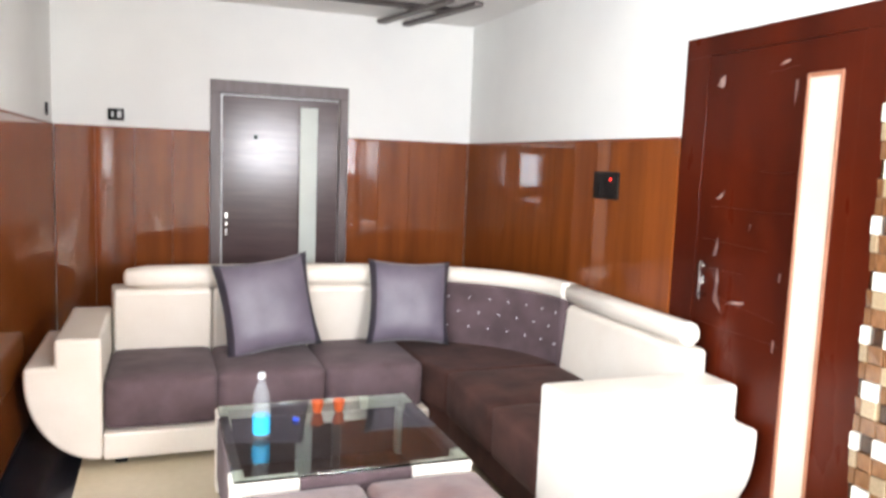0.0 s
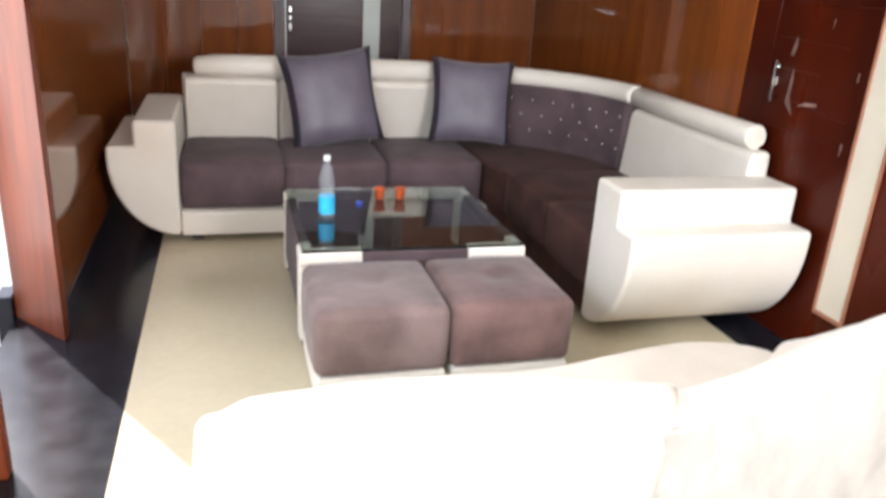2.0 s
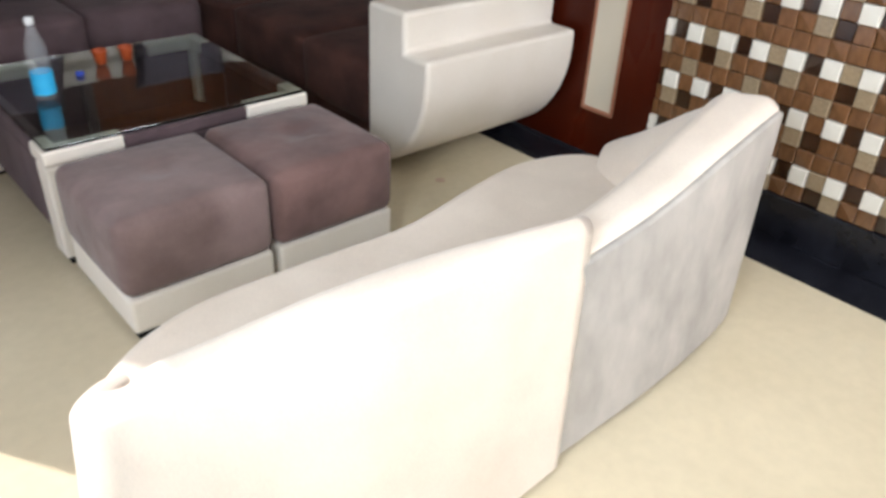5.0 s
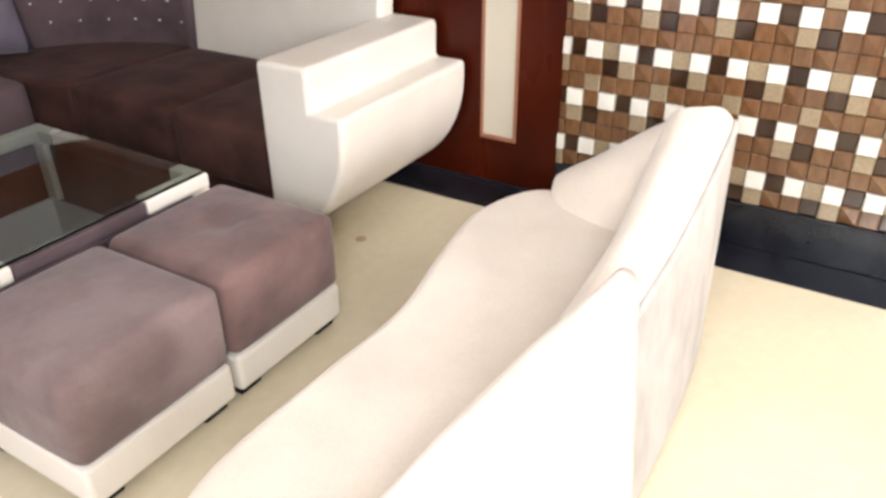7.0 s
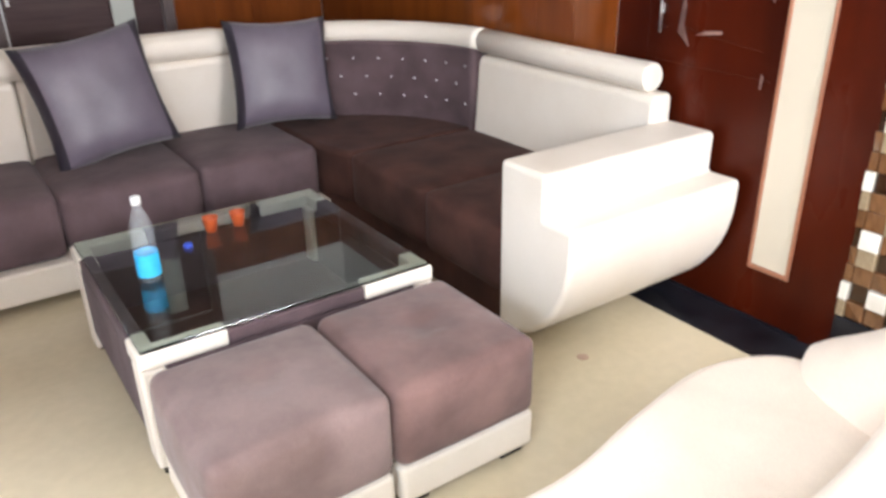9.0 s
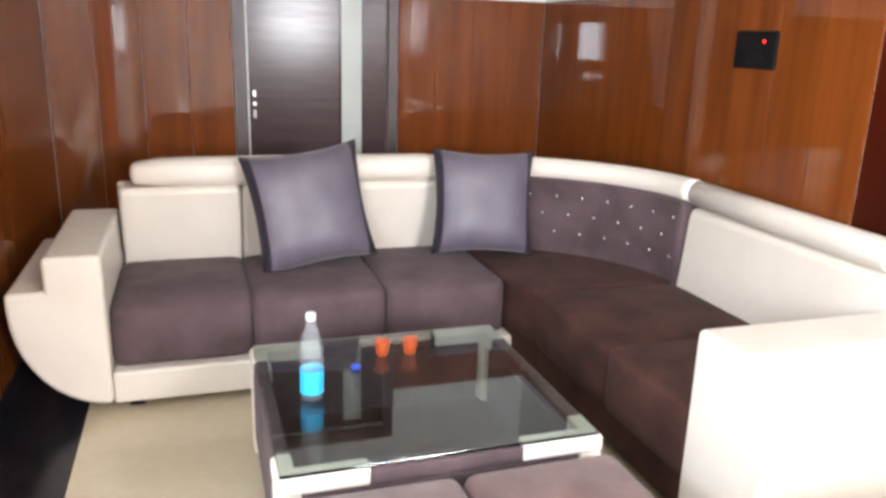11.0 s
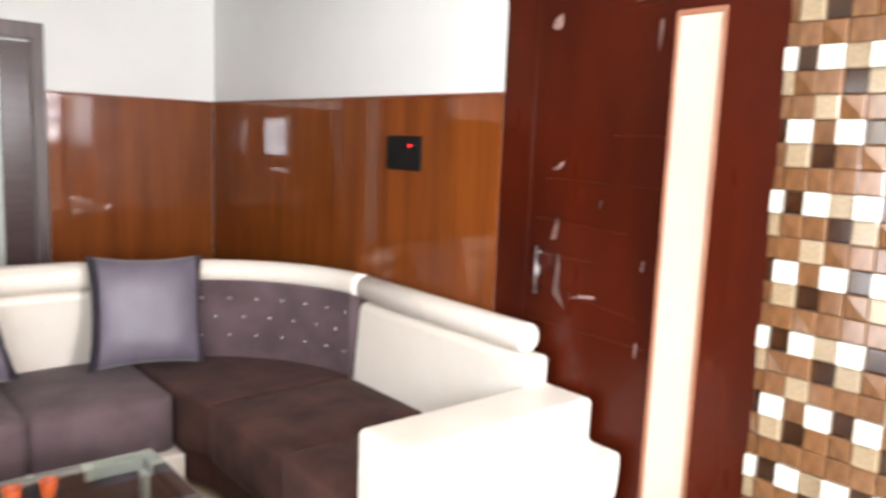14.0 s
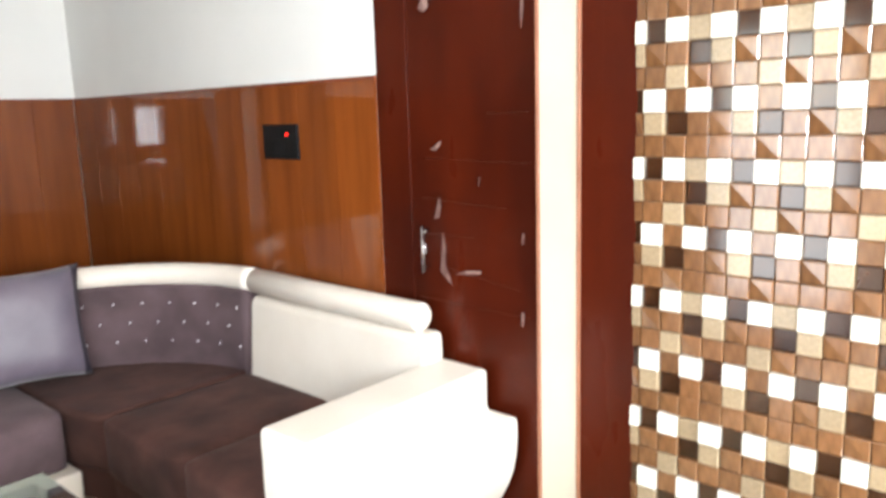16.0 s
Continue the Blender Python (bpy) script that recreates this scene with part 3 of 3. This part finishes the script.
    for x, y in ((0.45, 3.3), (1.2, 3.3), (2.0, 3.3), (0.45, 3.95), (1.2, 3.95), (2.25, 2.05), (2.25, 2.9), (2.85, 2.05), (2.85, 2.9)):
        part("foot", box((x - 0.03, y - 0.03, 0), (x + 0.03, y + 0.03, 0.05), 0.004, 1), BLACK, ob, "black foot")
    return ob


sofa()


def pillow(size, m, label):
    """A square scatter cushion with a dark border: a plump body with drawn-out corners."""
    ob = thing("cushion", label, "cushion", "scatter cushions")
    n, h = 20, size / 2

    def body(u0, u1, thick, shrink=1.0, n=20):
        bm = bmesh.new()
        for s in (1, -1):
            grid = []
            for i in range(n + 1):
                row = []
                for j in range(n + 1):
                    u, v = u0 + (u1 - u0) * i / n, 2 * j / n - 1
                    pinch = 1 - 0.09 * (1 - u * u) * abs(v) ** 3
                    pinch2 = 1 - 0.09 * (1 - v * v) * abs(u) ** 3
                    d = thick * ((1 - u ** 4) * (1 - v ** 4)) ** 0.6
                    w = 0.006 * noise.noise(Vector((u * 2.3, v * 2.3, s * 3.0 + size * 10)))
                    row.append(bm.verts.new((u * h * shrink * pinch2, s * (d + w * (1 - u * u) * (1 - v * v)), v * h * shrink * pinch)))
                grid.append(row)
            for i in range(n):
                for j in range(n):
                    bm.faces.new((grid[i][j], grid[i + 1][j], grid[i + 1][j + 1], grid[i][j + 1]))
        bmesh.ops.remove_doubles(bm, verts=bm.verts[:], dist=0.0005)
        return bm

    part("cover", body(-0.85, 0.85, 0.085), SATIN, ob, "mauve satin cover", True)
    for a, b in ((-1, -0.85), (0.85, 1)):
        part("border", body(a, b, 0.085), SATIN_DARK, ob, "dark purple border", True)
    ob.matrix_world = m
    return ob


pillow(0.57, pose(1.235, 3.70, 0.715, -14, -7, 8), "mauve satin scatter cushion tilted on the white sofa back")
pillow(0.53, pose(2.105, 3.69, 0.712, -13, 2, -6), "mauve satin scatter cushion upright on the suede seat")


# ---------------------------------------------------------------- coffee table
def coffee_table():
    ob = thing("coffee_table", "low square table with glass top, white corners and mauve panels", "table")
    x0, x1, y0, y1, z1 = 0.88, 1.82, 1.905, 2.80, 0.405
    w = 0.055
    for sx in (0, 1):
        for sy in (0, 1):
            def cx(d):
                return x0 + d if sx == 0 else x1 - d

            def cy(d):
                return y0 + d if sy == 0 else y1 - d

            arm_x, arm_y = 0.25, 0.13
            outline = [(cx(0), cy(0)), (cx(arm_x), cy(0)), (cx(arm_x), cy(w)), (cx(w), cy(w)), (cx(w), cy(arm_y)), (cx(0), cy(arm_y))]
            part("corner", extrude(outline, z1 - 0.05, z1, "z", 0.008, 2), LEATHER, ob, "white upholstered corner", False)
            leg = [(cx(0), cy(0)), (cx(0.07), cy(0)), (cx(0.07), cy(0.10)), (cx(0), cy(0.10))]
            table_leg = part("leg", extrude(leg, 0.03, z1 - 0.05, "z", 0.01, 2), LEATHER, ob, "white leg", False)
            fx, fy = cx(0.035), cy(0.035)
            part("foot", box((fx - 0.02, fy - 0.02, 0), (fx + 0.02, fy + 0.02, 0.032), 0.003, 1), BLACK, table_leg, "black foot")
    e = 0.004
    for y in (y0 + e, y1 - w + e):
        part("side_panel", box((x0 + 0.072, y, 0.10), (x1 - 0.072, y + w - 2 * e, z1 - 0.052), 0.006, 2), SUEDE, ob, "mauve suede panel")
        part("rim", box((x0 + 0.252, y, z1 - 0.05), (x1 - 0.252, y + w - 2 * e, z1 - 0.004), 0.006, 2), SUEDE, ob, "mauve suede rim")
    for x in (x0 + e, x1 - w + e):
        part("side_panel", box((x, y0 + 0.102, 0.10), (x + w - 2 * e, y1 - 0.102, z1 - 0.052), 0.006, 2), SUEDE, ob, "mauve suede panel")
        part("rim", box((x, y0 + 0.132, z1 - 0.05), (x + w - 2 * e, y1 - 0.132, z1 - 0.004), 0.006, 2), SUEDE, ob, "mauve suede rim")
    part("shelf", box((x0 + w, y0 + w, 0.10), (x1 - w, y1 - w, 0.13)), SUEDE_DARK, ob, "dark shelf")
    part("glass_top", box((x0 + 0.012, y0 + 0.006, z1 + 0.001), (x1 - 0.012, y1 - 0.006, z1 + 0.011), 0.003, 2), TOP_GLASS, ob, "greenish clear glass top")
    return ob


coffee_table()
TOP = 0.416


def ottoman(x0, x1, mat, label):
    ob = thing("ottoman", label, "stool", "stools at the table")
    y0, y1 = 1.375, 1.845
    base = part("base", box((x0 + 0.004, y0 + 0.004, 0.035), (x1 - 0.004, y1, 0.15), 0.012, 2), LEATHER, ob, "white leatherette base")
    bm = cushion((x0, y0, 0.15), (x1, y1, 0.395), 0.032, 0.014, 22)
    mid = Vector(((x0 + x1) / 2, (y0 + y1) / 2, 0))
    for v in bm.verts:
        if v.co.z > 0.34:
            d = math.hypot(v.co.x - mid.x, v.co.y - mid.y)
            v.co.z -= 0.028 * math.exp(-(d / 0.042) ** 2)
    seat = part("seat", bm, mat, ob, "suede seat with one button", True)
    part("button", lathe([(0.012, 0), (0.012, 0.004), (0.007, 0.008)], (mid.x, mid.y, 0.377), 12), mat, seat, smooth=True)
    for x in (x0 + 0.06, x1 - 0.06):
        for y in (y0 + 0.05, y1 - 0.05):
            part("foot", box((x - 0.04, y - 0.02, 0), (x + 0.04, y + 0.02, 0.036), 0.003, 1), BLACK, base, "black foot")
    return ob


ottoman(0.885, 1.348, SUEDE_STOOL, "square mauve suede stool with a white base")
ottoman(1.362, 1.812, SUEDE_STOOL_RED, "square mauve-brown suede stool with a white base")


# ---------------------------------------------------------------- chaise
def chaise():
    ob = thing("chaise_longue", "cream velvet chaise longue with a curved back and rounded head end", "chaise")

    def smooth_path(keys, n=6):
        out = []
        for i in range(len(keys) - 1):
            a, b, c, d = (np.array(keys[max(0, min(len(keys) - 1, i + j))], float) for j in (-1, 0, 1, 2))
            for k in range(n):
                t = k / n
                out.append(0.5 * (2 * b + (c - a) * t + (2 * a - 5 * b + 4 * c - d) * t * t + (3 * b - a - 3 * c + d) * t ** 3))
        out.append(np.array(keys[-1], float))
        return out

    def wall(keys, lean, r):
        """A rounded wall along keys; lean is its outward lean at the first and the last key."""
        pts = smooth_path(keys)
        st = []
        for i, p in enumerate(pts):
            q = pts[min(i + 1, len(pts) - 1)] - pts[max(i - 1, 0)]
            k = math.hypot(q[0], q[1])
            st.append((p[0], p[1], q[1] / k, -q[0] / k, p[2], 0.02, p[3], lean[0] + (lean[1] - lean[0]) * i / (len(pts) - 1)))
        return sweep(st, r)

    # low back: x, y, thickness, height
    low = [(0.73, 0.90, 0.05, 0.36), (0.595, 0.815, 0.07, 0.43), (0.50, 0.655, 0.085, 0.515), (0.535, 0.475, 0.10, 0.59), (0.72, 0.357, 0.10, 0.65), (0.97, 0.313, 0.10, 0.672),
           (1.25, 0.298, 0.09, 0.657), (1.59, 0.303, 0.055, 0.615)]
    low_bm = wall(low, (-0.03, -0.095), 0.04)
    for v in low_bm.verts:
        # the end of the low back is cut on the slant
        v.co.x -= 0.13 * (1 - v.co.z / 0.614) * max(0.0, min(1.0, (v.co.x - 1.1) / 0.49)) ** 2
    part("low_back", low_bm, CHAISE, ob, "cream curved low back", True, True)
    plan = [(1.46, 0.332), (1.8, 0.33), (2.1, 0.345), (2.36, 0.382), (2.47, 0.465), (2.50, 0.56)]
    tops, deep = (0.53, 0.588, 0.67, 0.715, 0.69, 0.63), (0.15, 0.16, 0.18, 0.19, 0.16, 0.12)
    high = [(x, y, d, z) for (x, y), d, z in zip(plan, deep, tops)]
    head = wall(high, (-0.06, 0.02), 0.06)
    # the plump wing that closes the head end: an arch in each row from back to front
    wing = bmesh.new()
    rings = []
    for y, inner, outer, top in smooth_path([(0.44, 2.0, 2.42, 0.650), (0.50, 2.05, 2.475, 0.695), (0.59, 2.095, 2.495, 0.655), (0.69, 2.12, 2.485, 0.580),
                                             (0.78, 2.145, 2.455, 0.512), (0.84, 2.18, 2.41, 0.474), (0.875, 2.23, 2.35, 0.448)], 4):
        mid, half = (inner + outer) / 2, (outer - inner) / 2
        arch = []
        for k in range(19):
            a = math.pi * k / 18
            c, h = math.cos(a), math.sin(a)
            arch.append(wing.verts.new((mid - half * math.copysign(abs(c) ** 0.75, c), y, 0.05 + (top - 0.05) * h ** 0.5)))
        rings.append(arch)
    for a, b in zip(rings, rings[1:]):
        for k in range(18):
            wing.faces.new((a[k], a[k + 1], b[k + 1], b[k]))
        wing.faces.new((a[-1], a[0], b[0], b[-1]))
    wing.faces.new(rings[0])
    wing.faces.new(rings[-1][::-1])
    part("high_back", head, CHAISE, ob, "cream head end", True, True)
    part("head_wing", wing, CHAISE, ob, "plump cream wing of the head end", True)
    lining = [(x, y - 0.004, 0.022, z - dz) for (x, y), z, dz in zip(plan[:3] + [(2.36, 0.382), (2.455, 0.448)], tops[:4] + (0.69,), (0.02, 0.02, 0.02, 0.025, 0.05))]
    part("back_lining", wall(lining, (-0.0605, 0.007), 0.012), CHAISE_BACK, ob, "wrinkled beige lining", True, True)
    edge = smooth_path([(0.63, 0.47), (0.57, 0.63), (0.635, 0.82), (0.86, 0.948), (1.2, 0.955), (1.5, 0.945), (1.8, 1.005), (2.05, 1.035), (2.25, 0.97), (2.31, 0.84), (2.28, 0.55), (1.8, 0.45), (1.2, 0.43)])
    part("seat", extrude([(p[0], p[1]) for p in edge], 0.06, 0.398, "z", 0.04, 4), CHAISE, ob, "cream velvet seat", True, True)
    return ob


chaise()


# ---------------------------------------------------------------- things on the table
def bottle():
    ob = thing("water_bottle", "clear plastic water bottle with a bright blue label", "bottle", at=(1.038, 2.335, TOP))
    prof = [(0.030, 0.0), (0.036, 0.006), (0.036, 0.105), (0.034, 0.115), (0.036, 0.125), (0.036, 0.17), (0.030, 0.20), (0.018, 0.235), (0.013, 0.25), (0.013, 0.268)]
    body = part("body", lathe(prof, (0, 0, 0)), BOTTLE, ob, "clear bottle", True)
    part("label", tube([(0, 0, 0.022), (0, 0, 0.098)], 0.0368, 24, False), LABEL_BLUE, body, "bright blue label", True)
    part("cap", lathe([(0.015, 0.255), (0.0155, 0.26), (0.0155, 0.276), (0.013, 0.28)], (0, 0, 0), 18), WHITE_PL, ob, "white cap", True)
    return ob


bottle()


def cup(x, y):
    ob = thing("cup", "small orange plastic cup on the glass table", "cup", "orange cups", at=(x, y, TOP))
    bm = lathe([(0.017, 0.0), (0.020, 0.004), (0.028, 0.051), (0.029, 0.055), (0.026, 0.053), (0.018, 0.008)], (0, 0, 0), 20)
    part("body", bm, ORANGE, ob, smooth=True)
    return ob


cup(1.325, 2.60)
cup(1.425, 2.595)
cap = thing("bottle_cap", "small blue plastic cap lying on the table", "cap", at=(1.212, 2.51, TOP))
part("shell", lathe([(0.014, 0), (0.016, 0.002), (0.016, 0.012), (0.013, 0.015)], (0, 0, 0), 16), BLUE, cap, smooth=True)

setting("floor_stain", lathe([(0.022, 0.0), (0.020, 0.001)], (2.288, 1.662, 0.0005), 14), SPOT, "faint reddish stain on the cream floor", "stain")


# ---------------------------------------------------------------- wall panels
def plank(wall, name, a, b, at, axis):
    bm = box((at[0], a + 0.0008, 0.10), (at[1], b - 0.0008, WAIN)) if axis == "x" else box((a + 0.0008, at[0], 0.10), (b - 0.0008, at[1], WAIN))
    return part(name, bm, PANEL, wall)


def run(wall, lo, hi, at, axis, width=0.25):
    k = max(1, round((hi - lo) / width))
    for i in range(k):
        plank(wall, "panel", lo + (hi - lo) * i / k, lo + (hi - lo) * (i + 1) / k, at, axis)


run(wall_n, XL + 0.012, FD[0] - 0.002, (YB - 0.01, YB), "y")
run(wall_n, FD[1] + 0.002, XR - 0.012, (YB - 0.01, YB), "y")
run(wall_e, ND[1] + 0.002, YB - 0.012, (XR - 0.01, XR), "x")
run(wall_w, DOOR_L[1] + 0.112, YB - 0.012, (XL, XL + 0.01), "x")
setting("baseboard_1", box((XL, YB - 0.014, 0), (FD[0] - 0.002, YB, 0.1), 0.003, 1), GRANITE, "black granite skirting", "skirting")
setting("baseboard_2", box((FD[1] + 0.002, YB - 0.014, 0), (XR - 0.014, YB, 0.1), 0.003, 1), GRANITE, "black granite skirting", "skirting")
setting("baseboard_3", box((XR - 0.014, ND[1] + 0.002, 0), (XR, YB, 0.1), 0.003, 1), GRANITE, "black granite skirting", "skirting")
setting("baseboard_4", box((XL, DOOR_L[1] + 0.112, 0), (XL + 0.014, YB - 0.014, 0.1), 0.003, 1), GRANITE, "black granite skirting", "skirting")
setting("baseboard_5", box((XR - 0.03, YF, 0), (XR, ND[0] - 0.002, 0.17), 0.004, 1), GRANITE, "black granite skirting under the tiles", "skirting")
setting("trim_1", box((XL + 0.001, YB - 0.014, WAIN), (FD[0] - 0.002, YB, WAIN + 0.012), 0.002, 1), JAMB, "thin brown panel edging", "trim")
setting("trim_2", box((FD[1] + 0.002, YB - 0.014, WAIN), (XR - 0.014, YB, WAIN + 0.012), 0.002, 1), JAMB, "thin brown panel edging", "trim")
setting("trim_3", box((XR - 0.014, ND[1] + 0.002, WAIN), (XR, YB, WAIN + 0.012), 0.002, 1), JAMB, "thin brown panel edging", "trim")
setting("trim_4", box((XL, DOOR_L[1] + 0.112, WAIN), (XL + 0.014, YB - 0.014, WAIN + 0.012), 0.002, 1), JAMB, "thin brown panel edging", "trim")

# ---------------------------------------------------------------- relief tiles beside the near door
PITCH, TZ0, ROWS, COLS = 0.0645, 0.172, 34, 40
SHIFT = 0.42 * PITCH
setting("tile_backing", box((XR - 0.006, ND[0] - COLS * PITCH, TZ0), (XR, ND[0] - 0.001, TZ0 + ROWS * PITCH)), GROUT, "brown tile bedding", "wall")
KIND = {"W": (T_WHITE, 0.030), "S": (T_SAND, 0.024), "B": (T_BROWN, 0.019), "D": (T_DARK, 0.010), "/": (T_BROWN, 0.022)}
UNIT = ["WBWD", "SDB/", "B/BB", "DWSW", "/BDS", "BS/B"]
TOP_ROW = 28


def tile_shape(key):
    d = KIND[key][1]
    h = PITCH / 2 - 0.001
    bm = bmesh.new()
    c = 0.003
    base = [bm.verts.new((0, y, z)) for y, z in ((-h, -h), (h, -h), (h, h), (-h, h))]
    depth = (d, d * 0.6, d, d) if key == "/" else (d, d, d, d)
    mid = [bm.verts.new((-max(0.004, e - c), y, z)) for e, (y, z) in zip(depth, ((-h, -h), (h, -h), (h, h), (-h, h)))]
    hc = h - c
    face = [bm.verts.new((-e, y, z)) for e, (y, z) in zip(depth, ((-hc, -hc), (hc, -hc), (hc, hc), (-hc, hc)))]
    for i in range(4):
        j = (i + 1) % 4
        bm.faces.new((base[i], base[j], mid[j], mid[i]))
        bm.faces.new((mid[i], mid[j], face[j], face[i]))
    if key == "/":
        bm.faces.new((face[0], face[1], face[2]))
        bm.faces.new((face[0], face[2], face[3]))
    else:
        bm.faces.new(face)
    bmesh.ops.recalc_face_normals(bm, faces=bm.faces[:])
    return bm


SHAPES = {}
for key in KIND:
    me = bpy.data.meshes.new("tile")
    bm = tile_shape(key)
    bm.to_mesh(me)
    bm.free()
    me.materials.append(KIND[key][0])
    SHAPES[key] = me
rest = {key: ([], []) for key in KIND}
for row in range(ROWS):
    z = TZ0 + (row + 0.5) * PITCH
    for col in range(-1, COLS - 1):
        y = ND[0] - 0.002 - SHIFT - (col + 0.5) * PITCH
        narrow = 1.0
        if col < 0:
            narrow, y = 0.42, ND[0] - 0.002 - SHIFT / 2
        key = UNIT[(TOP_ROW - row) % 6][col % 4]
        if 0 <= col < 11 and 4 <= row < 31:
            ob = new("tile", SHAPES[key])
            ob.parent = wall_e
            ob.location = (XR - 0.004, y, z)
        else:
            verts, faces = rest[key]
            k = len(verts)
            verts += [(XR - 0.004 + v.co.x, y + narrow * v.co.y, z + v.co.z) for v in SHAPES[key].vertices]
            faces += [[k + i for i in p.vertices] for p in SHAPES[key].polygons]
for key, (verts, faces) in rest.items():
    me = bpy.data.meshes.new("tiles")
    me.from_pydata(verts, [], faces)
    me.materials.append(KIND[key][0])
    ob = new("tiles", me)
    ob.parent = wall_e
    tagged(ob, "relief wall tiles in white, sand and brown", kind="stuff")
